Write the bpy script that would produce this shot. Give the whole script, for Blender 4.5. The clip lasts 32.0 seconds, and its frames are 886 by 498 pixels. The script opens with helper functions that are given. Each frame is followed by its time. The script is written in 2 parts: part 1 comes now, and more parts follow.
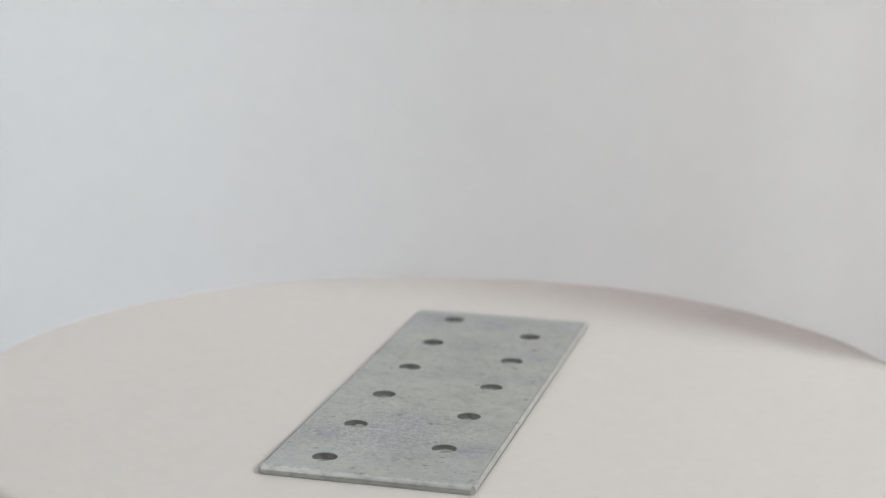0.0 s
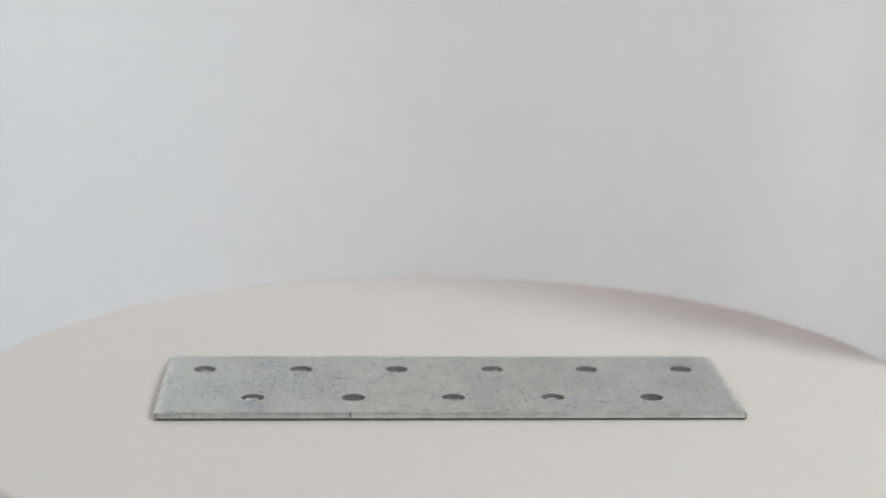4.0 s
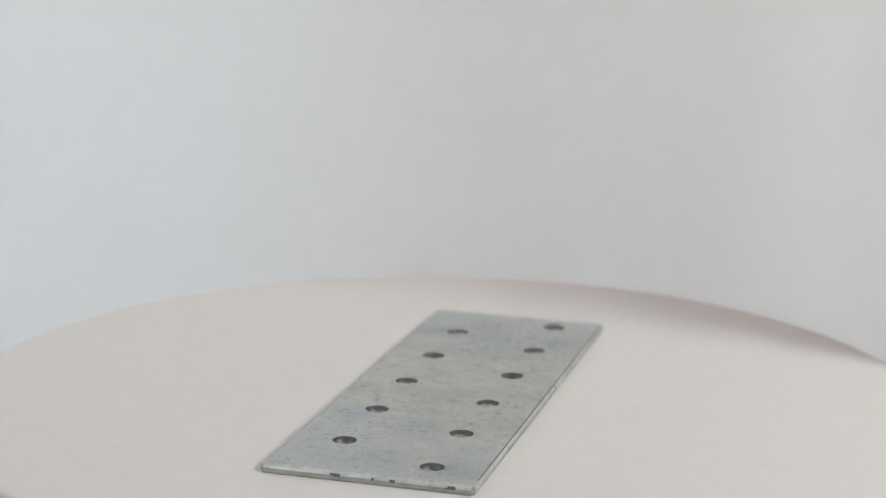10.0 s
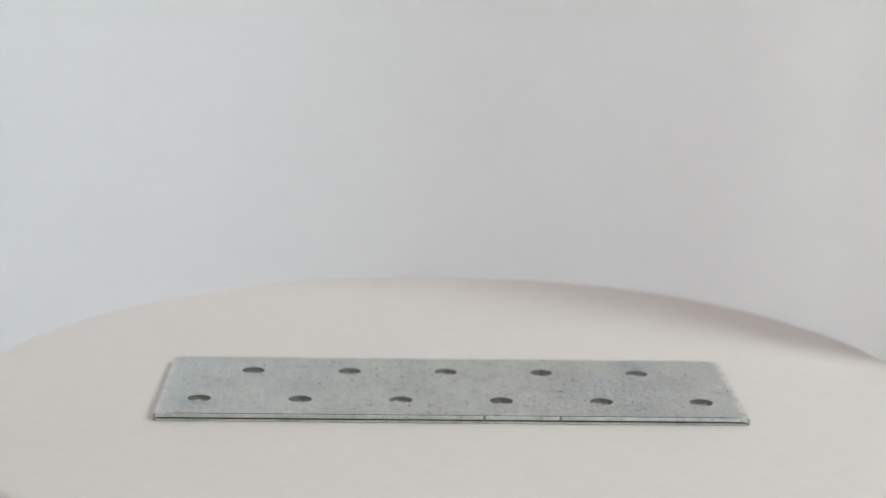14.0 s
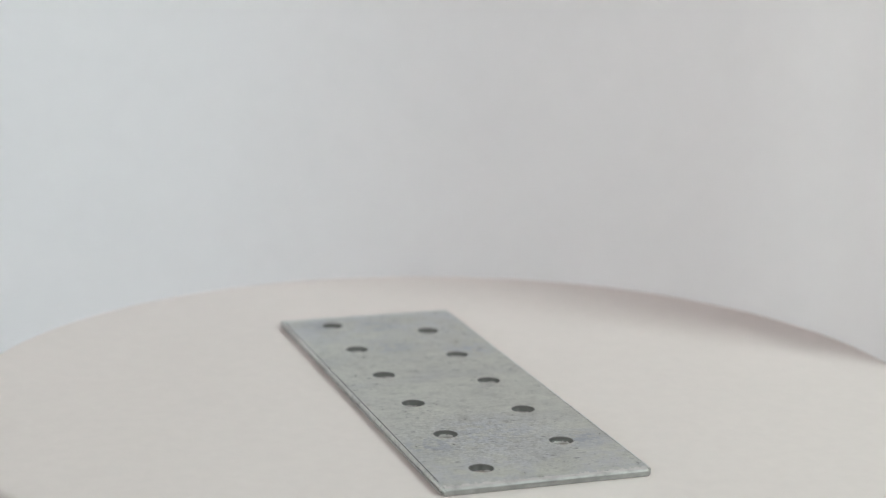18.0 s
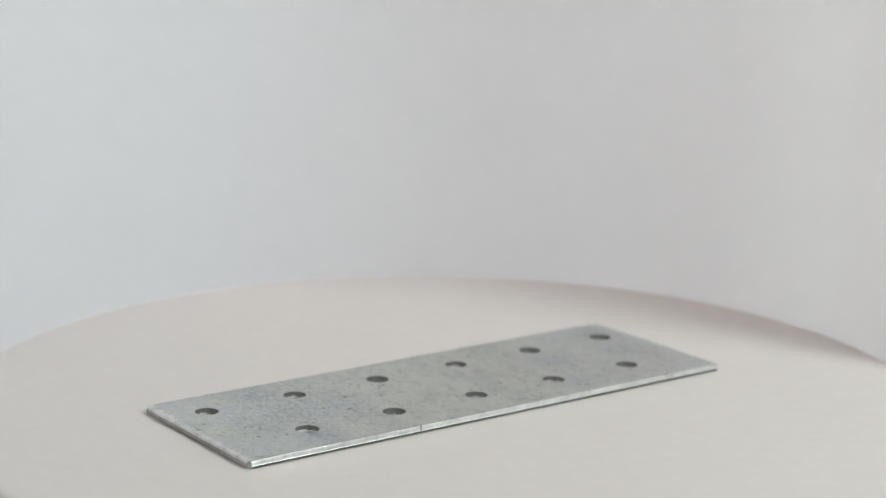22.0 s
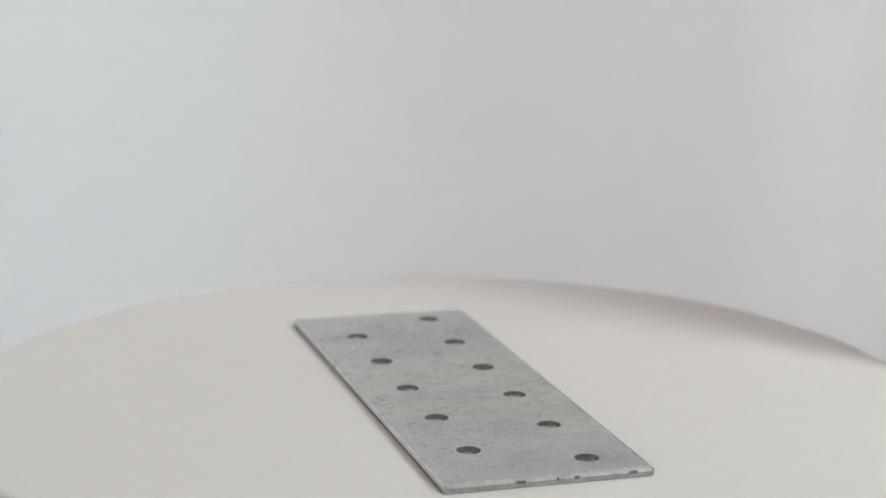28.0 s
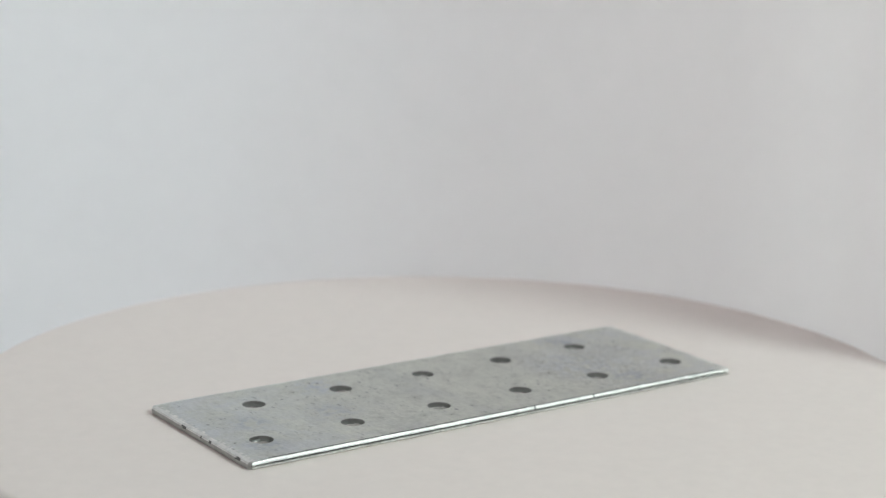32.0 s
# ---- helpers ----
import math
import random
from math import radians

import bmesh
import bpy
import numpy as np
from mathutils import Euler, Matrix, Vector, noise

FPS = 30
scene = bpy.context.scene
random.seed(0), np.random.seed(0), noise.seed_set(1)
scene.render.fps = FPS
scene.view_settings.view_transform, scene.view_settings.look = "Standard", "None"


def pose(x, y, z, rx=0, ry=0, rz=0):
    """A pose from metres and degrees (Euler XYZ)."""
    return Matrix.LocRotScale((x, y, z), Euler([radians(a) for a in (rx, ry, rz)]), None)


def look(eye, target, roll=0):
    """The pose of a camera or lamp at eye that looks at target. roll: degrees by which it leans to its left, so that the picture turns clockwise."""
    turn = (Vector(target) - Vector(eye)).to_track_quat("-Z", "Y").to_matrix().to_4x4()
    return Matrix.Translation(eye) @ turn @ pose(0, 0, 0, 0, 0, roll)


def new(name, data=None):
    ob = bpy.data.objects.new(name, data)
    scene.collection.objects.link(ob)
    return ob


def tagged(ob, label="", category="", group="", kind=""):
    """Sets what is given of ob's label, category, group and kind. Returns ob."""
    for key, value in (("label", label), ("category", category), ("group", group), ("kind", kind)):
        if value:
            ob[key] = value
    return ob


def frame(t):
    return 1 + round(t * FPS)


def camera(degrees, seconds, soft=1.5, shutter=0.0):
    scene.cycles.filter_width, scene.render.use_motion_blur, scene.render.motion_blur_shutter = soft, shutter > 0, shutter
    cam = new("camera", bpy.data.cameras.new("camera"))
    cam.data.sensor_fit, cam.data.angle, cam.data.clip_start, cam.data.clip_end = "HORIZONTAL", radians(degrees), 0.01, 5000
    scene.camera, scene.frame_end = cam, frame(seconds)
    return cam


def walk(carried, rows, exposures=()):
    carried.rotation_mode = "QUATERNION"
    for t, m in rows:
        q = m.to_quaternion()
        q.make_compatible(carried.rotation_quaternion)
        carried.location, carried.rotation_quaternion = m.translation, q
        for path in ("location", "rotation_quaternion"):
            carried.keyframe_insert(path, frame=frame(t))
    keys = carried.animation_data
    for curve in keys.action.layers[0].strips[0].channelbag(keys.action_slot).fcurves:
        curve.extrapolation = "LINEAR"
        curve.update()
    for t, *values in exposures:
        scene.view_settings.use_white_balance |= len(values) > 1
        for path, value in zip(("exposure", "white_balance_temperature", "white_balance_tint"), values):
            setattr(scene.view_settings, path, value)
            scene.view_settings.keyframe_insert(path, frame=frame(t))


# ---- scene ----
cam = camera(25.4936, 32.0, soft=1.2)
EYE = (0.0, -0.38405, 0.11864)
AIM = (-0.00167, 0.00570, 0.02868)
walk(cam, [(0.0, look(EYE, AIM, 1.007)), (32.0, look(EYE, AIM, 1.007))])
cam.data.dof.use_dof = True
cam.data.dof.focus_distance = 0.366
cam.data.dof.aperture_fstop = 18.0


# ---- light: a cool lamp and a warm lamp on the two sides of the table, two added fills behind the paper, a weak added fill overhead ----
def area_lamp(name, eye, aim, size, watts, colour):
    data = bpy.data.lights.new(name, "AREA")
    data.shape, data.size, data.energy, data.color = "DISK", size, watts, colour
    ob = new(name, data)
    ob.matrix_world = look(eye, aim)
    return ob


KEY_WATTS, SIDE_WATTS, OVERHEAD_WATTS, BACK_WATTS, LOW_WATTS, SHEET_WATTS = 4.60, 1.00, 2.40, 1.90, 1.66, 0.04
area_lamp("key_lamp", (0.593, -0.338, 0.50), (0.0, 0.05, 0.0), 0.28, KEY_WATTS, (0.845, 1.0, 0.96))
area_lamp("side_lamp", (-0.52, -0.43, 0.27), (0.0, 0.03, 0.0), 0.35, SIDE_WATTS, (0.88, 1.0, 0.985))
# weak pinkish fill added overhead for ambient light, no fitting known
area_lamp("overhead_fill", (0.15, -0.25, 1.30), (0.0, 0.05, 0.0), 1.7, OVERHEAD_WATTS, (1.0, 0.77, 0.75))

# two unseen fills added behind the paper to brighten it from the back
area_lamp("back_fill", (-0.28, 0.48, 0.0), (-0.13, 0.155, 0.02), 0.30, BACK_WATTS, (0.87, 0.95, 1.0))
area_lamp("low_back_fill", (0.24, 0.50, -0.01), (0.13, 0.155, 0.0), 0.28, LOW_WATTS, (1.0, 0.955, 0.91))
# small unseen fill added to make the side sheet glow
sheet_fill = area_lamp("sheet_fill", (0.34, 0.105, 0.07), (0.245, 0.105, 0.07), 0.05, SHEET_WATTS, (1.0, 0.95, 0.87))
sheet_fill.data.spread = radians(60)

world = bpy.data.worlds.new("world")
scene.world = world
world.use_nodes = True
world.node_tree.nodes["Background"].inputs["Color"].default_value = (0.8, 0.82, 0.85, 1)
world.node_tree.nodes["Background"].inputs["Strength"].default_value = 0.05
scene.view_settings.exposure = 0.0


# ---- materials ----
def material(name):
    mat = bpy.data.materials.new(name)
    mat.use_nodes = True
    nodes, links = mat.node_tree.nodes, mat.node_tree.links
    return mat, nodes, links, nodes["Principled BSDF"]


def add(nodes, kind, **values):
    node = nodes.new(kind)
    for key, value in values.items():
        node.inputs[key.replace("_", " ")].default_value = value
    return node


def ramp(nodes, stops):
    node = nodes.new("ShaderNodeValToRGB")
    band = node.color_ramp
    while len(band.elements) < len(stops):
        band.elements.new(0.5)
    for element, (place, value) in zip(band.elements, stops):
        element.position = place
        element.color = (*value, 1) if isinstance(value, tuple) else (value, value, value, 1)
    return node


def mix(nodes, links, kind, factor, first, second):
    node = nodes.new("ShaderNodeMix")
    node.data_type, node.blend_type = "RGBA", kind
    for slot, value in ((0, factor), (6, first), (7, second)):
        if isinstance(value, (int, float)):
            node.inputs[slot].default_value = value
        elif isinstance(value, tuple):
            node.inputs[slot].default_value = (*value, 1)
        else:
            links.new(value, node.inputs[slot])
    return node.outputs[2]


def plain(name, colour, rough, scale, spread, relief=0.0, metal=0.0):
    """A matt or satin surface: its colour varies at two scales, with a fine relief."""
    mat, nodes, links, shader = material(name)
    place = nodes.new("ShaderNodeTexCoord").outputs["Object"]
    broad = add(nodes, "ShaderNodeTexNoise", Scale=scale, Detail=3.0)
    fine = add(nodes, "ShaderNodeTexNoise", Scale=scale * 40, Detail=5.0)
    for node in (broad, fine):
        links.new(place, node.inputs["Vector"])
    low = tuple(c * (1 - spread) for c in colour)
    high = tuple(min(0.95, c * (1 + spread)) for c in colour)
    tone = ramp(nodes, [(0.3, low), (0.7, high)])
    links.new(broad.outputs["Fac"], tone.inputs["Fac"])
    grain = ramp(nodes, [(0.3, 0.97), (0.7, 1.0)])
    links.new(fine.outputs["Fac"], grain.inputs["Fac"])
    links.new(mix(nodes, links, "MULTIPLY", 1.0, tone.outputs["Color"], grain.outputs["Color"]), shader.inputs["Base Color"])
    gloss = ramp(nodes, [(0.3, rough - 0.05), (0.7, rough + 0.05)])
    links.new(broad.outputs["Fac"], gloss.inputs["Fac"])
    links.new(gloss.outputs["Color"], shader.inputs["Roughness"])
    shader.inputs["Metallic"].default_value = metal
    if relief:
        bump = add(nodes, "ShaderNodeBump", Strength=0.25, Distance=relief)
        links.new(fine.outputs["Fac"], bump.inputs["Height"])
        links.new(bump.outputs["Normal"], shader.inputs["Normal"])
    return mat


# ragged blue-grey stains on the coating: place along and across the plate, radius, tint
STAINS = ((-0.036, 0.0145, 0.0075, (0.66, 0.70, 0.77)), (-0.039, -0.0145, 0.0065, (0.66, 0.71, 0.80)), (-0.047, -0.0040, 0.0075, (0.80, 0.82, 0.80)),
          (-0.032, 0.0010, 0.0150, (0.86, 0.895, 0.935)), (0.0240, -0.0135, 0.0070, (0.80, 0.85, 0.94)), (0.0300, 0.0020, 0.0080, (0.78, 0.82, 0.86)),
          (0.0470, 0.0000, 0.0060, (0.72, 0.77, 0.84)), (0.0505, 0.0130, 0.0060, (0.70, 0.74, 0.80)))

# where the pits crowd: place along and across the plate, radius
PITTED_ZONES = ((-0.033, 0.003, 0.020), (0.024, -0.002, 0.018), (-0.047, -0.008, 0.012))


def zinc(name, bright, rough, pitted=True, streak=0.94):
    """Hot-dip zinc on rolled steel: cloudy blue-grey tint, fine rolling grain, small dark pits in clusters."""
    mat, nodes, links, shader = material(name)
    place = nodes.new("ShaderNodeTexCoord").outputs["Object"]
    cloud = add(nodes, "ShaderNodeTexNoise", Scale=55.0, Detail=4.0, Roughness=0.6)
    links.new(place, cloud.inputs["Vector"])
    tints = ((0.82, 0.84, 0.84), (0.97, 0.985, 0.92), (1.08, 1.10, 1.01)) if pitted else ((0.86, 0.84, 0.83), (0.98, 0.965, 0.95), (1.05, 1.03, 1.01))
    tone = ramp(nodes, [(place_on, tuple(bright * c for c in tint)) for place_on, tint in zip((0.36, 0.48, 0.64), tints)])
    # broad bands across the strip, from the dip
    drift = nodes.new("ShaderNodeMapping")
    drift.inputs["Scale"].default_value = (85.0, 14.0, 1.0)
    links.new(place, drift.inputs["Vector"])
    band = add(nodes, "ShaderNodeTexNoise", Scale=1.0, Detail=2.0)
    links.new(drift.outputs["Vector"], band.inputs["Vector"])
    links.new(mix(nodes, links, "MIX", 0.5, cloud.outputs["Color"], band.outputs["Color"]), tone.inputs["Fac"])
    # mottling of the coating
    mottle = add(nodes, "ShaderNodeTexNoise", Scale=420.0, Detail=4.0, Roughness=0.65)
    links.new(place, mottle.inputs["Vector"])
    fleck = ramp(nodes, [(0.30, 0.72), (0.50, 1.0), (0.70, 1.10)])
    links.new(mottle.outputs["Fac"], fleck.inputs["Fac"])
    colour = mix(nodes, links, "MULTIPLY", 0.8, tone.outputs["Color"], fleck.outputs["Color"])
    if pitted:
        # bluish reflections put into the colour towards both ends, and a few ragged blue-grey stains
        axis = nodes.new("ShaderNodeSeparateXYZ")
        links.new(place, axis.inputs[0])
        far = nodes.new("ShaderNodeMath")
        far.operation = "ABSOLUTE"
        links.new(axis.outputs["X"], far.inputs[0])
        reach = nodes.new("ShaderNodeMapRange")
        reach.inputs["From Min"].default_value = 0.022
        reach.inputs["From Max"].default_value = 0.048
        links.new(far.outputs[0], reach.inputs["Value"])
        blot = add(nodes, "ShaderNodeTexNoise", Scale=150.0, Detail=5.0, Roughness=0.65)
        links.new(place, blot.inputs["Vector"])
        cool_cast = ramp(nodes, [(0.40, 0.0), (0.60, 0.85)])
        links.new(blot.outputs["Fac"], cool_cast.inputs["Fac"])
        cool_cast = mix(nodes, links, "MULTIPLY", 1.0, cool_cast.outputs["Color"], reach.outputs["Result"])
        colour = mix(nodes, links, "MIX", cool_cast, colour, tuple(bright * c for c in (0.96, 0.985, 1.02)))
        for spot_u, spot_v, radius, tint in STAINS:
            gap = nodes.new("ShaderNodeVectorMath")
            gap.operation = "DISTANCE"
            gap.inputs[1].default_value = (spot_u, spot_v, 0.0016)
            links.new(place, gap.inputs[0])
            near = nodes.new("ShaderNodeMapRange")
            near.inputs["From Min"].default_value = radius
            near.inputs["From Max"].default_value = radius * 0.3
            links.new(gap.outputs["Value"], near.inputs["Value"])
            ragged_edge = ramp(nodes, [(0.42, 0.0), (0.56, 0.9)])
            links.new(mottle.outputs["Fac"], ragged_edge.inputs["Fac"])
            stain = mix(nodes, links, "MULTIPLY", 1.0, ragged_edge.outputs["Color"], near.outputs["Result"])
            colour = mix(nodes, links, "MIX", stain, colour, tuple(bright * c for c in tint))
    # rolling grain runs across the strip
    stretch = nodes.new("ShaderNodeMapping")
    stretch.inputs["Scale"].default_value = (2600.0, 240.0, 900.0)
    links.new(place, stretch.inputs["Vector"])
    grain = add(nodes, "ShaderNodeTexNoise", Scale=1.0, Detail=3.0, Roughness=0.6)
    links.new(stretch.outputs["Vector"], grain.inputs["Vector"])
    line = ramp(nodes, [(0.35, streak), (0.6, 1.0)])
    links.new(grain.outputs["Fac"], line.inputs["Fac"])
    colour = mix(nodes, links, "MULTIPLY", 0.9, colour, line.outputs["Color"])
    height = grain.outputs["Fac"]
    if pitted:
        # longer roller streaks, and fine pale flecks
        sweep = nodes.new("ShaderNodeMapping")
        sweep.inputs["Scale"].default_value = (950.0, 55.0, 1.0)
        links.new(place, sweep.inputs["Vector"])
        brushed = add(nodes, "ShaderNodeTexNoise", Scale=1.0, Detail=3.0, Roughness=0.6)
        links.new(sweep.outputs["Vector"], brushed.inputs["Vector"])
        sheen = ramp(nodes, [(0.32, 0.92), (0.55, 1.0), (0.70, 1.05)])
        links.new(brushed.outputs["Fac"], sheen.inputs["Fac"])
        colour = mix(nodes, links, "MULTIPLY", 0.6, colour, sheen.outputs["Color"])
        fine = add(nodes, "ShaderNodeTexNoise", Scale=1500.0, Detail=3.0, Roughness=0.7)
        links.new(place, fine.inputs["Vector"])
        salt = ramp(nodes, [(0.34, 0.80), (0.50, 1.0), (0.66, 1.14)])
        links.new(fine.outputs["Fac"], salt.inputs["Fac"])
        colour = mix(nodes, links, "MULTIPLY", 0.42, colour, salt.outputs["Color"])
        warp = nodes.new("ShaderNodeMapping")
        warp.inputs["Scale"].default_value = (760.0, 340.0, 300.0)
        links.new(place, warp.inputs["Vector"])
        bent = mix(nodes, links, "ADD", 1.0, warp.outputs["Vector"], mottle.outputs["Color"])
        cell = add(nodes, "ShaderNodeTexVoronoi", Scale=1.0, Randomness=1.0)
        links.new(bent, cell.inputs["Vector"])
        spot = ramp(nodes, [(0.14, 1.0), (0.25, 0.0)])
        links.new(cell.outputs["Distance"], spot.inputs["Fac"])
        some = nodes.new("ShaderNodeSeparateColor")
        links.new(cell.outputs["Color"], some.inputs["Color"])
        few = ramp(nodes, [(0.50, 0.0), (0.76, 1.0)])
        links.new(some.outputs["Red"], few.inputs["Fac"])
        patch = add(nodes, "ShaderNodeTexNoise", Scale=70.0, Detail=2.0)
        links.new(place, patch.inputs["Vector"])
        group = ramp(nodes, [(0.40, 0.0), (0.58, 1.0)])
        links.new(patch.outputs["Fac"], group.inputs["Fac"])
        crowded, zones = group.outputs["Color"], []
        for zone_u, zone_v, radius in PITTED_ZONES:
            gap = nodes.new("ShaderNodeVectorMath")
            gap.operation = "DISTANCE"
            gap.inputs[1].default_value = (zone_u, zone_v, 0.0016)
            links.new(place, gap.inputs[0])
            near = nodes.new("ShaderNodeMapRange")
            near.inputs["From Min"].default_value = radius
            near.inputs["From Max"].default_value = radius * 0.4
            links.new(gap.outputs["Value"], near.inputs["Value"])
            zones.append(near.outputs["Result"])
            crowded = mix(nodes, links, "LIGHTEN", 1.0, crowded, near.outputs["Result"])
        pits = mix(nodes, links, "MULTIPLY", 1.0, spot.outputs["Color"], few.outputs["Color"])
        # small dense pricks beside the larger dashes
        prick_place = nodes.new("ShaderNodeMapping")
        prick_place.inputs["Scale"].default_value = (1900.0, 950.0, 300.0)
        links.new(place, prick_place.inputs["Vector"])
        prick = add(nodes, "ShaderNodeTexVoronoi", Scale=1.0, Randomness=1.0)
        links.new(mix(nodes, links, "ADD", 1.0, prick_place.outputs["Vector"], mottle.outputs["Color"]), prick.inputs["Vector"])
        dot = ramp(nodes, [(0.18, 0.8), (0.34, 0.0)])
        links.new(prick.outputs["Distance"], dot.inputs["Fac"])
        chance = nodes.new("ShaderNodeSeparateColor")
        links.new(prick.outputs["Color"], chance.inputs["Color"])
        rare = ramp(nodes, [(0.66, 0.0), (0.84, 1.0)])
        links.new(chance.outputs["Green"], rare.inputs["Fac"])
        pits = mix(nodes, links, "LIGHTEN", zones[0], pits, mix(nodes, links, "MULTIPLY", 1.0, dot.outputs["Color"], rare.outputs["Color"]))
        # ragged shallow marks between the pits
        torn = nodes.new("ShaderNodeMapping")
        torn.inputs["Scale"].default_value = (1250.0, 560.0, 700.0)
        links.new(place, torn.inputs["Vector"])
        ragged = add(nodes, "ShaderNodeTexNoise", Scale=1.0, Detail=3.0, Roughness=0.55)
        links.new(torn.outputs["Vector"], ragged.inputs["Vector"])
        marks = ramp(nodes, [(0.62, 0.0), (0.69, 0.85)])
        links.new(ragged.outputs["Fac"], marks.inputs["Fac"])
        pits = mix(nodes, links, "LIGHTEN", 1.0, pits, marks.outputs["Color"])
        pits = mix(nodes, links, "MULTIPLY", 1.0, pits, crowded)
        # mottled light and dark specks where the pits crowd
        speck = ramp(nodes, [(0.36, 0.86), (0.50, 1.0), (0.64, 1.12)])
        links.new(fine.outputs["Fac"], speck.inputs["Fac"])
        colour = mix(nodes, links, "MULTIPLY", zones[0], colour, speck.outputs["Color"])
        colour = mix(nodes, links, "MIX", pits, colour, (0.29, 0.30, 0.30))
        height = mix(nodes, links, "SUBTRACT", 1.0, grain.outputs["Fac"], pits)
    links.new(colour, shader.inputs["Base Color"])
    gloss = ramp(nodes, [(0.3, rough - 0.06), (0.7, rough + 0.10)])
    links.new(mottle.outputs["Fac"], gloss.inputs["Fac"])
    links.new(gloss.outputs["Color"], shader.inputs["Roughness"])
    shader.inputs["Metallic"].default_value = 0.9
    bump = add(nodes, "ShaderNodeBump", Strength=1.0 if pitted else 0.35, Distance=0.00006)
    links.new(height, bump.inputs["Height"])
    links.new(bump.outputs["Normal"], shader.inputs["Normal"])
    return mat


ZINC = zinc("galvanised_zinc", 0.645, 0.33)
SHEAR = zinc("sheared_zinc_edge", 0.80, 0.50, pitted=False, streak=0.84)
EDGE = zinc("smooth_sheared_edge", 0.80, 0.38, pitted=False, streak=0.94)
# hole walls: dark reflection above and lit crescent below, put into the colour
PUNCHED_DARK = zinc("punched_steel_dark", 0.26, 0.50, pitted=False)
ROUGH_LIT = zinc("rough_zinc_lit", 0.72, 0.60, pitted=False)
CUT = zinc("cut_steel", 0.37, 0.55, pitted=False)
END = zinc("coated_end", 0.51, 0.36, pitted=False, streak=0.80)
# chips, the top groove line's shade put into colour, and side 0's darker foot
DARK_ZINC = zinc("dark_zinc", 0.20, 0.65, pitted=False)
# near black: the shade inside the torn groove is put into the colour
GROOVE_SHADE = zinc("torn_groove_shade", 0.13, 0.60, pitted=False)
ROLLED = zinc("rolled_zinc", 0.84, 0.48, pitted=False, streak=0.84)
PLATTER = plain("white_plastic", (0.868, 0.778, 0.748), 0.42, 9.0, 0.012, 0.00002)
PAPER = plain("white_paper", (0.804, 0.795, 0.80), 0.85, 4.0, 0.012, 0.00003)

BOARD = plain("white_board", (0.78, 0.77, 0.76), 0.80, 4.0, 0.015, 0.00003)


def let_light_through(mat, share, colour):
    """Thin paper or cloth: part of the light comes through it, scattered."""
    nodes, links = mat.node_tree.nodes, mat.node_tree.links
    thin = add(nodes, "ShaderNodeBsdfTranslucent", Color=(*colour, 1))
    blend = nodes.new("ShaderNodeMixShader")
    blend.inputs[0].default_value = share
    links.new(nodes["Principled BSDF"].outputs[0], blend.inputs[1])
    links.new(thin.outputs[0], blend.inputs[2])
    links.new(blend.outputs[0], nodes["Material Output"].inputs["Surface"])


let_light_through(PAPER, 0.45, (0.852, 0.844, 0.850))
PLASTER = plain("grey_plaster", (0.45, 0.43, 0.41), 0.90, 1.5, 0.03, 0.0004)
BOARDS = plain("grey_floor", (0.30, 0.27, 0.24), 0.60, 2.0, 0.10, 0.0004)
TABLE = plain("white_laminate", (0.74, 0.73, 0.72), 0.45, 3.0, 0.02, 0.00003)


# ---- building helpers ----
def mesh_object(name, bm, materials, parent=None, label=""):
    bmesh.ops.recalc_face_normals(bm, faces=bm.faces)
    data = bpy.data.meshes.new(name)
    bm.to_mesh(data)
    bm.free()
    for mat in materials:
        data.materials.append(mat)
    ob = new(name, data)
    if parent:
        ob.parent = parent
    return tagged(ob, label)


def part(name, bm, mat, parent, label=""):
    return mesh_object(name, bm, mat if isinstance(mat, list) else [mat], parent, label)


def block(bm, low, high, bevel=0.0):
    """A box between two corners, with bevelled edges."""
    made = bmesh.ops.create_cube(bm, size=1.0)["verts"]
    for v in made:
        v.co = [l + (c + 0.5) * (h - l) for c, l, h in zip(v.co, low, high)]
    if bevel:
        edges = {e for v in made for e in v.link_edges}
        bmesh.ops.bevel(bm, geom=list(edges), offset=bevel, segments=2, affect="EDGES", profile=0.5)
    return bm


def turned(bm, profile, steps):
    """A closed turned body from (radius, height) pairs, from the axis below to the axis above."""
    rings = []
    for radius, z in profile:
        if radius < 1e-6:
            rings.append([bm.verts.new((0, 0, z))])
        else:
            rings.append([bm.verts.new((radius * math.cos(a), radius * math.sin(a), z))
                          for a in (2 * math.pi * i / steps for i in range(steps))])
    for lower, upper in zip(rings, rings[1:]):
        for i in range(steps):
            j = (i + 1) % steps
            if len(lower) == 1:
                face = bm.faces.new((lower[0], upper[j], upper[i]))
            elif len(upper) == 1:
                face = bm.faces.new((lower[i], lower[j], upper[0]))
            else:
                face = bm.faces.new((lower[i], lower[j], upper[j], upper[i]))
            face.smooth = True
    return bm


def box_structure(name, low, high, mat, label, category):
    ob = mesh_object(name, block(bmesh.new(), low, high), [mat], label=label)
    return tagged(ob, category=category, kind="structure")


# ---- the room round the table ----
TABLE_Z = -0.046
FLOOR_Z = TABLE_Z - 0.75
box_structure("floor", (-1.6, -1.9, FLOOR_Z - 0.1), (1.6, 1.3, FLOOR_Z), BOARDS, "plain grey-brown floor of the room", "floor")
box_structure("ceiling", (-1.6, -1.9, 1.62), (1.6, 1.3, 1.72), PLASTER, "plain grey plastered ceiling", "ceiling")
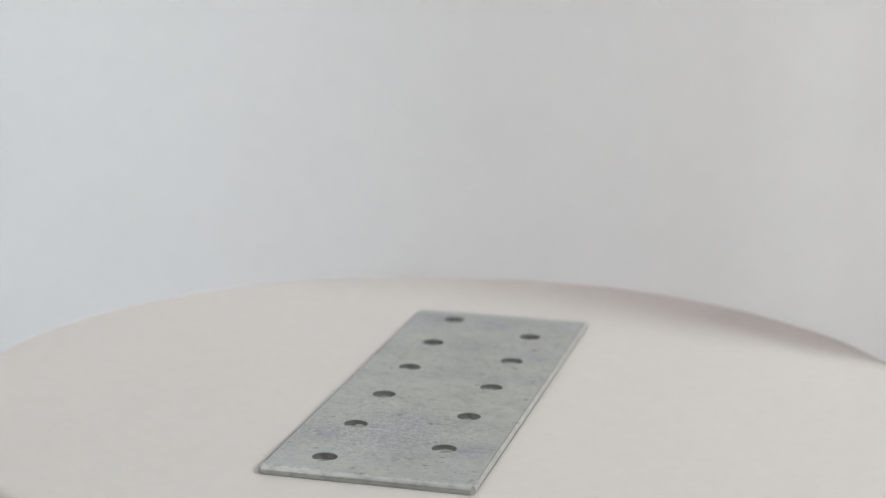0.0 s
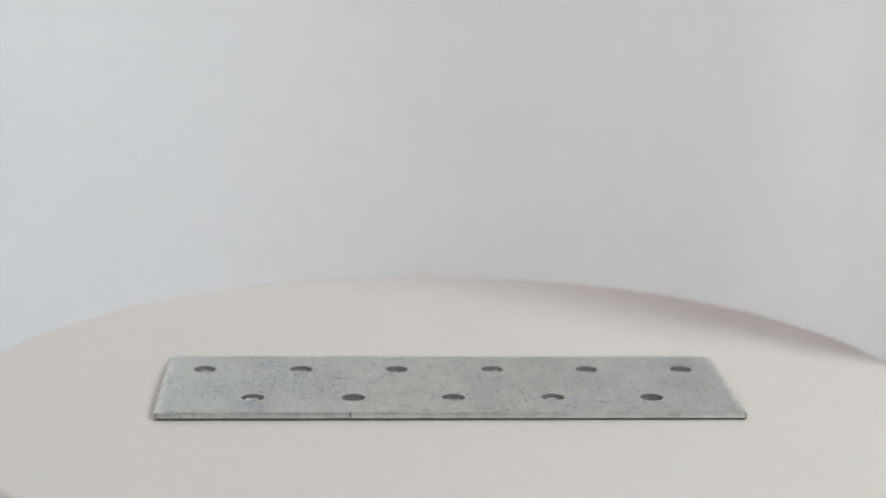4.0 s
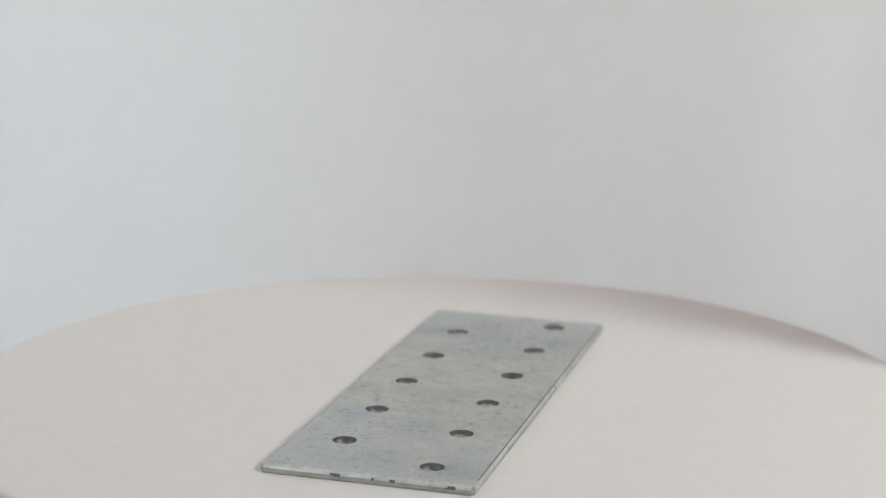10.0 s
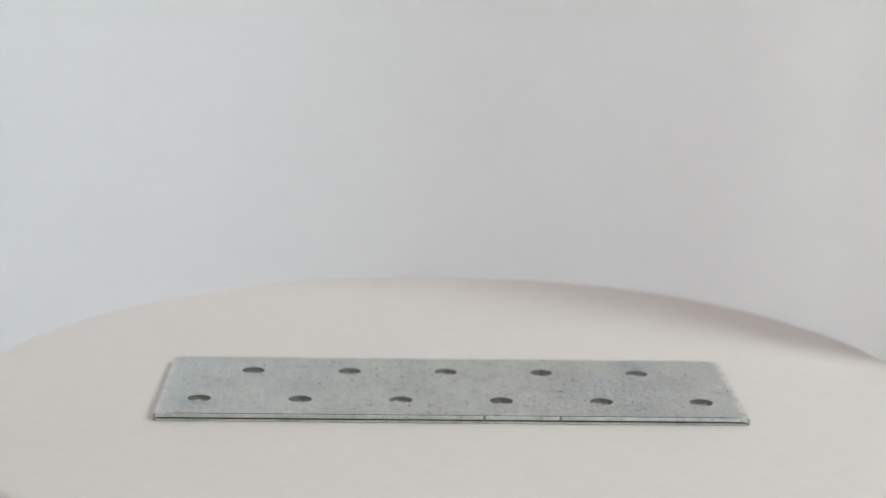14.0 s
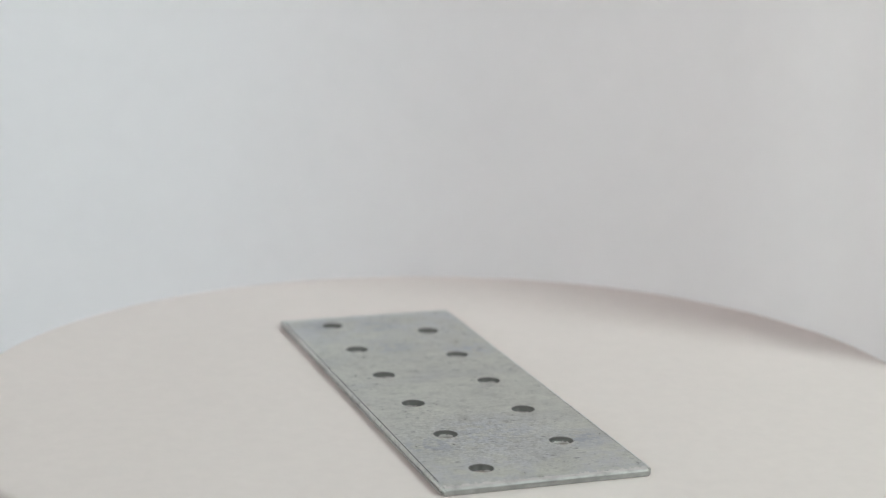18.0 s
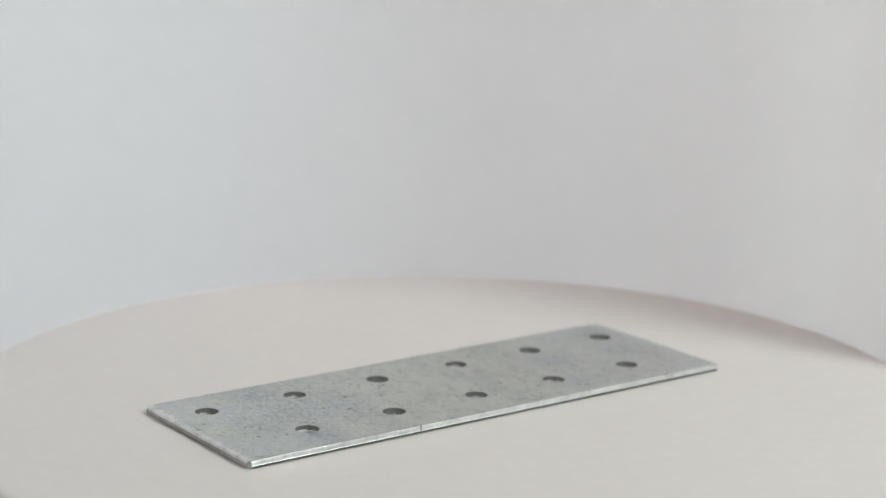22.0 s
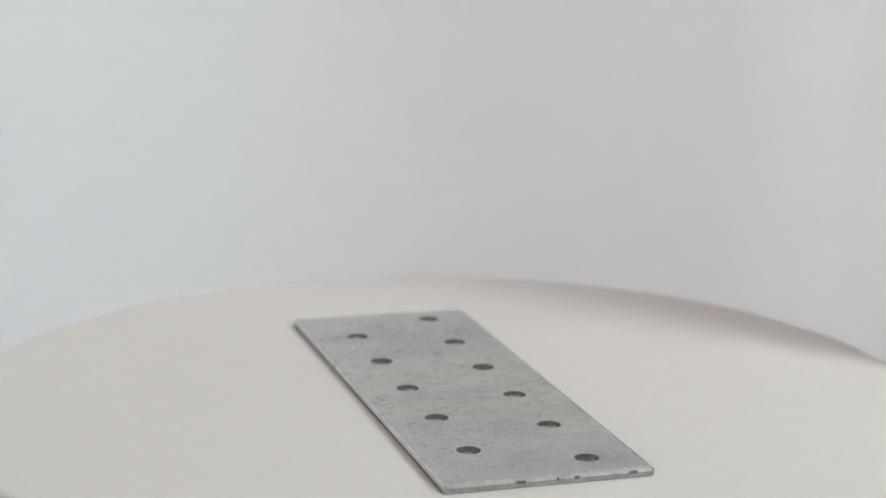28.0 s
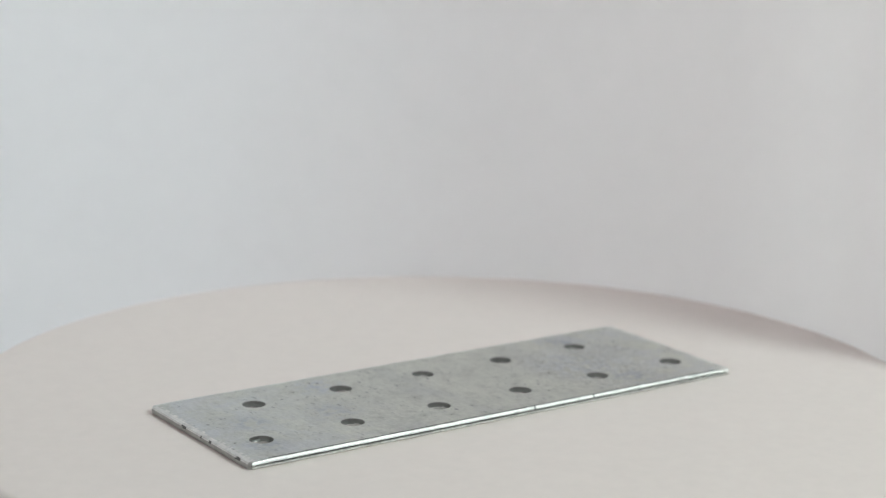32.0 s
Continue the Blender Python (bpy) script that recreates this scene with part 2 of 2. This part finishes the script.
box_structure("wall_north", (-1.6, 1.2, FLOOR_Z), (1.6, 1.3, 1.62), PLASTER, "plain grey plastered wall", "wall")
box_structure("wall_south", (-1.6, -1.9, FLOOR_Z), (1.6, -1.8, 1.62), PLASTER, "plain grey plastered wall", "wall")
box_structure("wall_west", (-1.6, -1.8, FLOOR_Z), (-1.5, 1.2, 1.62), PLASTER, "plain grey plastered wall", "wall")
box_structure("wall_east", (1.5, -1.8, FLOOR_Z), (1.6, 1.2, 1.62), PLASTER, "plain grey plastered wall", "wall")


def table():
    ob = new("table")
    tagged(ob, "plain white laminate table under the turntable", "table")
    ob.location = (0, 0, FLOOR_Z)
    part("tabletop", block(bmesh.new(), (-0.6, -0.32, 0.722), (0.6, 0.42, 0.75), 0.002), TABLE, ob)
    for x in (-0.56, 0.52):
        for y in (-0.28, 0.34):
            part("leg", block(bmesh.new(), (x, y, 0.0), (x + 0.04, y + 0.04, 0.722), 0.002), TABLE, ob)
    return ob


table()

WALL_Y, FOLD_X, FOLD_DEGREES = 0.134, -0.050, 15.0


def paper_backdrop():
    """A sheet of white paper: lies on the table behind the turntable and rises in a tight sweep; its left part is bent forward along a soft upright fold."""
    bm = bmesh.new()
    radius, thick = 0.02, 0.0006
    line = [(0.115, TABLE_Z + 0.0005)]
    for i in range(9):
        a = math.radians(90 * i / 8)
        line.append((WALL_Y - radius + radius * math.sin(a), TABLE_Z + 0.0005 + radius - radius * math.cos(a)))
    line += [(WALL_Y + 0.0004 * i, TABLE_Z + 0.02 + 0.04 * i) for i in range(1, 11)]
    columns = 168
    grid = []
    for k, (y, z) in enumerate(line):
        row = []
        for i in range(columns + 1):
            x = -0.42 + 0.84 * i / columns
            sway = 0.0012 * math.sin(x * 9.0) * min(1.0, max(0.0, (z - TABLE_Z) / 0.1))
            soft = 0.008
            bend = soft * math.log1p(math.exp(min(60.0, (FOLD_X - x) / soft)))
            row.append(bm.verts.new((x, y + sway - math.tan(math.radians(FOLD_DEGREES)) * bend, z)))
        grid.append(row)
    for a, b in zip(grid, grid[1:]):
        for i in range(columns):
            bm.faces.new((a[i], a[i + 1], b[i + 1], b[i])).smooth = True
    bmesh.ops.solidify(bm, geom=bm.faces[:], thickness=thick)
    ob = mesh_object("paper_backdrop", bm, [PAPER], label="smooth white paper backdrop curving up behind the turntable")
    return tagged(ob, category="backdrop", kind="structure")


paper_backdrop()


def upright_sheet(name, near, far, thick, top, mat, label):
    """A sheet on edge on the table, between two points of the plan."""
    bm = bmesh.new()
    near, far = Vector(near), Vector(far)
    along = (far - near).normalized()
    side = Vector((along.y, -along.x)) * thick
    corners = [near, far, far + side, near + side]
    low = [bm.verts.new((*c, TABLE_Z)) for c in corners]
    high = [bm.verts.new((*c, top)) for c in corners]
    bm.faces.new(low)
    bm.faces.new(high)
    for i in range(4):
        j = (i + 1) % 4
        bm.faces.new((low[i], low[j], high[j], high[i]))
    ob = mesh_object(name, bm, [mat], label=label)
    return tagged(ob, category="board", kind="structure")


# narrow unseen strip of board, added to keep the key lamp off the platter's far rim
upright_sheet("shade_strip", (0.1083, 0.0165), (0.1460, 0.0680), 0.003, 0.30, BOARD, "narrow white strip on edge, added out of view to block the key lamp")
# unseen paper sheet, lit from outside, added to glow and block the key lamp
upright_sheet("glow_sheet", (0.245, -0.020), (0.245, 0.1325), 0.0006, 0.34, PAPER, "white paper sheet added out of view as a side glow and light block")


# low unseen sheets in front of it, added as reflectors for the plate's edges
upright_sheet("bounce_sheet_west", (-0.300, -0.310), (-0.300, 0.100), 0.0006, 0.065, PAPER, "low white paper sheet added out of view as a reflector")
upright_sheet("bounce_sheet", (0.300, -0.200), (0.300, 0.030), 0.0006, 0.085, PAPER, "low white paper sheet added out of view as a reflector")


# ---- the turntable ----
def turntable():
    ob = new("turntable")
    tagged(ob, "round white plastic turntable with a smooth satin platter", "turntable")
    ob.location = (0, 0, TABLE_Z)
    top = -TABLE_Z
    base = [(0.0, 0.0), (0.066, 0.0), (0.068, 0.002), (0.066, 0.020), (0.060, 0.026), (0.0, 0.026)]
    part("base", turned(bmesh.new(), base, 96), PLATTER, ob)
    radius = 0.1003
    disc = [(0.0, 0.0262), (radius - 0.004, 0.0262), (radius - 0.0012, 0.0275), (radius, 0.030), (radius, top - 0.0022)]
    for i in range(1, 6):
        a = math.radians(18 * i)
        disc.append((radius - 0.0016 + 0.0016 * math.cos(a), top - 0.0016 + 0.0016 * math.sin(a)))
    disc += [(radius - 0.004, top), (0.05, top), (0.0, top)]
    platter = part("platter", turned(bmesh.new(), disc, 240), PLATTER, ob)
    return ob, platter


TURNTABLE, SPINNING = turntable()

# ---- the perforated plate: 116 x 40 x 1.6 mm, two staggered rows of punched holes ----
HALF_L, HALF_W, THICK = 0.0582, 0.0200, 0.0016
ROW_V, HOLE_R = 0.00984, 0.00222
HOLES = [(-0.050 + 0.020 * i, ROW_V) for i in range(6)] + [(-0.03935 + 0.020 * i, -ROW_V) for i in range(5)]
RIM_R = HOLE_R + 0.00014
FLAT_U, FLAT_V = 0.0526, 0.0186
TOOL_MARKS = {0: (-0.0200,), 2: (-0.0208, -0.0058)}
# how far the shear drew the ends down: (distance from the end, drop) in mm
DRAWN = ((0.3, 0.30), (0.6, 0.16), (1.1, 0.12), (1.6, 0.09), (2.6, 0.05), (4.2, 0.01), (5.6, 0.0))
CHIPS = ((-0.0058, 0.0014), (0.0010, 0.0005), (0.0046, 0.0006), (0.0155, 0.0011))


def flat_cell(bm, u0, u1, v0, v1, hole, z):
    """A flat rectangle with a round hole in it."""
    count = 16
    rim = []
    for i in range(count):
        rim.append((u0 + (u1 - u0) * i / count, v0))
    for i in range(count):
        rim.append((u1, v0 + (v1 - v0) * i / count))
    for i in range(count):
        rim.append((u1 - (u1 - u0) * i / count, v1))
    for i in range(count):
        rim.append((u0, v1 - (v1 - v0) * i / count))
    outer = [bm.verts.new((u, v, z)) for u, v in rim]
    inner = []
    for u, v in rim:
        a = math.atan2(v - hole[1], u - hole[0])
        inner.append(bm.verts.new((hole[0] + RIM_R * math.cos(a), hole[1] + RIM_R * math.sin(a), z)))
    for i in range(len(rim)):
        j = (i + 1) % len(rim)
        bm.faces.new((outer[i], outer[j], inner[j], inner[i]))


def flat_face(bm, u0, u1, v0, v1, z):
    bm.faces.new([bm.verts.new((u, v, z)) for u, v in ((u0, v0), (u1, v0), (u1, v1), (u0, v1))])


def edge_profile(side, s):
    """The cut edge, from the flat top outwards and down: (inset, height) in mm."""
    wear = 0.03 * noise.noise(Vector((s * 300, side * 7.0, 0.3))) + 0.012 * noise.noise(Vector((s * 2300, side * 7.0, 5.1)))
    if side in (0, 2):      # long edges: the upper one rolled round, a groove where the shear tore
        groove = 0.40 if side == 2 else 0.03
        rows = [(1.4, 1.60), (0.60, 1.59), (0.52, 1.54), (0.42, 1.53), (0.36, 1.545), (0.20, 1.42), (0.09, 1.20), (0.02, 0.98), (0.02, 0.86),
                (groove * 0.85, 0.83), (groove + 0.02, 0.70), (groove * 0.9, 0.56), (groove * 0.15, 0.52), (0.03, 0.25), (0.14, 0.09), (0.6, 0.03)]
        if side == 0:
            rows[4:8] = [(0.30, 1.58), (0.13, 1.55), (0.06, 1.33), (0.02, 0.95)]
        e = 1000 * (HALF_L - abs(s))
        if e < 5.6:
            fade = min(1.0, e / 1.5)
            shaped = []
            for d, z in rows:
                away = max(e, d, 0.3)
                drop = next(a[1] + (b[1] - a[1]) * (away - a[0]) / (b[0] - a[0]) for a, b in zip(DRAWN, DRAWN[1:]) if away <= b[0])
                smooth_z = z if z < 1.45 or d > 0.65 else fade * z + (1 - fade) * (1.55 if d > 0.4 else 1.50)
                shaped.append((d, smooth_z - drop if z > 1.45 and d < 1.0 else z - 0.6 * drop if z > 0.8 and d < 1.0 else z))
            rows = shaped
        if min(abs(s - m) for m in TOOL_MARKS[side]) < 0.0003:
            rows = [(d + (0.09 if 0.6 < z < 1.56 else 0.0), z) for d, z in rows]
    else:                   # short ends: drawn down by the shear over the last millimetres
        rows = [(5.6, 1.60), (4.2, 1.59), (2.6, 1.55), (1.6, 1.50), (1.1, 1.465), (0.60, 1.43), (0.17, 1.35), (0.05, 0.99), (0.0, 0.76),
                (0.04, 0.70), (0.05, 0.60), (0.05, 0.50), (0.05, 0.40), (0.06, 0.20), (0.14, 0.05), (0.5, 0.02)]
        if side == 1:
            for place, half in CHIPS:
                if abs(s - place) < half:
                    rows = [(d + (0.04 if 0.9 < z < 1.3 else 0.0), z - (0.03 if 1.1 < z < 1.4 else 0.0)) for d, z in rows]
    return [(d + wear * (1.0 if 0.1 < z < 1.5 else 0.0), z) for d, z in rows]


def border(bm):
    """The four worn edges, swept round the plate with small round corners."""
    corner = 0.0007
    stations = []

    def side_points(side, start, end, steps):
        for i in range(steps + 1):
            f = i / steps
            stations.append((side, start + (end - start) * f))

    for side in range(4):
        half = (HALF_L if side in (0, 2) else HALF_W) - corner
        side_points(side, -half, half, 232 if side in (0, 2) else 80)
    rings = []
    for side, s in stations:
        rows = edge_profile(side, s if side < 2 else -s)
        ring = []
        for inset, z in rows:
            d = inset / 1000
            far_u, far_v = HALF_L - d, HALF_W - d
            if side in (0, 2):
                # towards the corners the inner rows stop at the end strip
                limit = HALF_L - max(corner * 0.35, d * (5.6 / 1.4 if d > 0.0007 else 1.0))
                u, v = max(-limit, min(limit, s)), -far_v
            else:
                limit = HALF_W - max(corner * 0.35, d * (1.4 / 5.6 if d > 0.0007 else 1.0))
                u, v = far_u, max(-limit, min(limit, s))
            if side >= 2:
                u, v = -u, -v
            ring.append(bm.verts.new((u, v, z / 1000)))
        rings.append(ring)
    for k in range(len(rings)):
        a, b = rings[k], rings[(k + 1) % len(rings)]
        side, s = stations[k]
        for i in range(len(a) - 1):
            face = bm.faces.new((a[i], b[i], b[i + 1], a[i + 1]))
            face.smooth = i < 2
            ragged = 0.75 + 0.5 * noise.noise(Vector((s * 2600, i * 1.7, 0.0)))
            if side in (0, 2):
                low = i >= 8 and side == 2
                u = s if side < 2 else -s
                marked = 2 < i < 11 and min(abs(u + 0.00025 - m) for m in TOOL_MARKS[side]) < 0.00026
                # top groove lines are darkened, their shade put into the colour
                face.material_index = (3 if marked else 0 if i < 1 else 0 if i < 3 and abs(s) > HALF_L - 0.004 else (4 if side == 2 else 0 if i == 1 else 3) if i < 3 else 2 if low and i < 11 else 1 if low
                                       else 4 if side == 0 and i > 11 else 5 if side == 0 else 1)
            else:
                chipped = side == 1 and i in (6, 7) and any(
                    abs(s - place) < half * ragged for place, half in CHIPS)
                face.material_index = 4 if chipped else 0 if i < 3 or i == 3 and ragged < 0.78 else 7 if i < 6 else 5 if i == 6 else 6 if i < 13 else 3
            if stations[(k + 1) % len(stations)][0] != side:
                face.material_index = 0 if i < 4 else 6


def perforated_plate():
    ob = new("perforated_plate")
    tagged(ob, "galvanised steel joining plate with eleven punched holes, lying on the turntable", "metal plate")
    bm = bmesh.new()
    for z in (THICK, 0.00002):
        for row, step in ((HOLES[:6], 1), (HOLES[6:], -1)):
            v0, v1 = (0.0, FLAT_V) if step > 0 else (-FLAT_V, 0.0)
            cuts = [h[0] - 0.010 for h in row] + [row[-1][0] + 0.010]
            if step > 0:
                cuts[0], cuts[-1] = -FLAT_U, FLAT_U
            else:
                flat_face(bm, -FLAT_U, cuts[0], v0, v1, z)
                flat_face(bm, cuts[-1], FLAT_U, v0, v1, z)
            for hole, u0, u1 in zip(row, cuts, cuts[1:]):
                flat_cell(bm, u0, u1, v0, v1, hole, z)
    border(bm)
    bmesh.ops.remove_doubles(bm, verts=bm.verts[:], dist=0.000001)
    part("sheet", bm, [ZINC, SHEAR, GROOVE_SHADE, CUT, DARK_ZINC, EDGE, END, ROLLED], ob)
    for k, (u, v) in enumerate(HOLES):
        bm = bmesh.new()
        steps, rings = 64, []
        # rolled rim, burnished wall, then the torn and slightly flared lower wall
        profile = [(RIM_R - 0.00014 * math.sin(math.radians(a)), THICK + 0.000004 - 0.00007 * (1 - math.cos(math.radians(a)))) for a in (0, 25, 45, 65, 90)]
        profile += [(HOLE_R, 0.00128), (HOLE_R, 0.00112), (HOLE_R, 0.00096), (HOLE_R - 0.00002, 0.0008), (HOLE_R - 0.00008, 0.00066), (HOLE_R - 0.00011, 0.00052),
                    (HOLE_R - 0.00010, 0.00038), (HOLE_R - 0.00005, 0.00022), (RIM_R, 0.00002)]
        lit_below = 0.00062 + 0.00018 * math.sin(k * 2.4)
        for radius, z in profile:
            ring = []
            for i in range(steps):
                a = 2 * math.pi * i / steps
                rough = 0.00002 if z > 0.0012 else 0.00009
                r = radius + rough * noise.noise(Vector((math.cos(a) * 2.6, math.sin(a) * 2.6, k * 3.7 + z * 900))) + (
                    0.00004 * noise.noise(Vector((a * 9.0, k * 5.1, z * 400))) if z < 0.0012 else 0.0)
                ring.append(bm.verts.new((r * math.cos(a), r * math.sin(a), z)))
            rings.append(ring)
        for level, (low, high) in enumerate(zip(rings, rings[1:])):
            for i in range(steps):
                j = (i + 1) % steps
                a = 2 * math.pi * i / steps
                face = bm.faces.new((low[i], low[j], high[j], high[i]))
                edge = lit_below + 0.00030 * noise.noise(Vector((math.cos(a) * 1.6, math.sin(a) * 1.6, k * 4.3))) + 0.00012 * noise.noise(Vector((a * 5.0, k * 2.7, 1.0)))
                face.smooth = True
                # the lower crescent's light and the upper wall's dark are coloured in
                face.material_index = 2 if level < 4 else 1 if profile[level][1] < edge else 0
        rim = part("punched_hole", bm, [PUNCHED_DARK, ROUGH_LIT, CUT], ob)
        rim.location = (u, v, 0)
    return ob


PLATE = perforated_plate()

# ---- the turning: seconds and the plate's heading in degrees ----
TURN = [(0, 436.57), (0.5, 427.42), (1, 418.38), (1.5, 409.21), (2, 400.14), (2.5, 391.08), (3, 381.82), (3.5, 372.80), (5.5, 336.30),
        (6, 327.21), (7, 308.95), (8, 290.89), (9, 272.86), (10, 254.70), (11, 236.32), (12, 218.40), (13, 200.22), (14, 181.85),
        (14.5, 172.66), (16.5, 136.49), (17, 127.38), (18, 109.03), (19, 91.11), (20, 72.80), (21, 54.72), (22, 36.41), (23, 18.40),
        (24, 0.06), (25, -18.14), (25.5, -27.30), (27.5, -63.25), (28, -72.30), (29, -90.44), (30, -108.66), (31, -126.85), (32, -145.08)]
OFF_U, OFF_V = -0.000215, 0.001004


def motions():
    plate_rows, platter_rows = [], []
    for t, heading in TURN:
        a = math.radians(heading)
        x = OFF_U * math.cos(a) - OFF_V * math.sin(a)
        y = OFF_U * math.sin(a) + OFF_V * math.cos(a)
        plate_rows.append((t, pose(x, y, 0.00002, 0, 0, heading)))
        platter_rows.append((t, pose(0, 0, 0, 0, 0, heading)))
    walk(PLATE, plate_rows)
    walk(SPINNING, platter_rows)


motions()
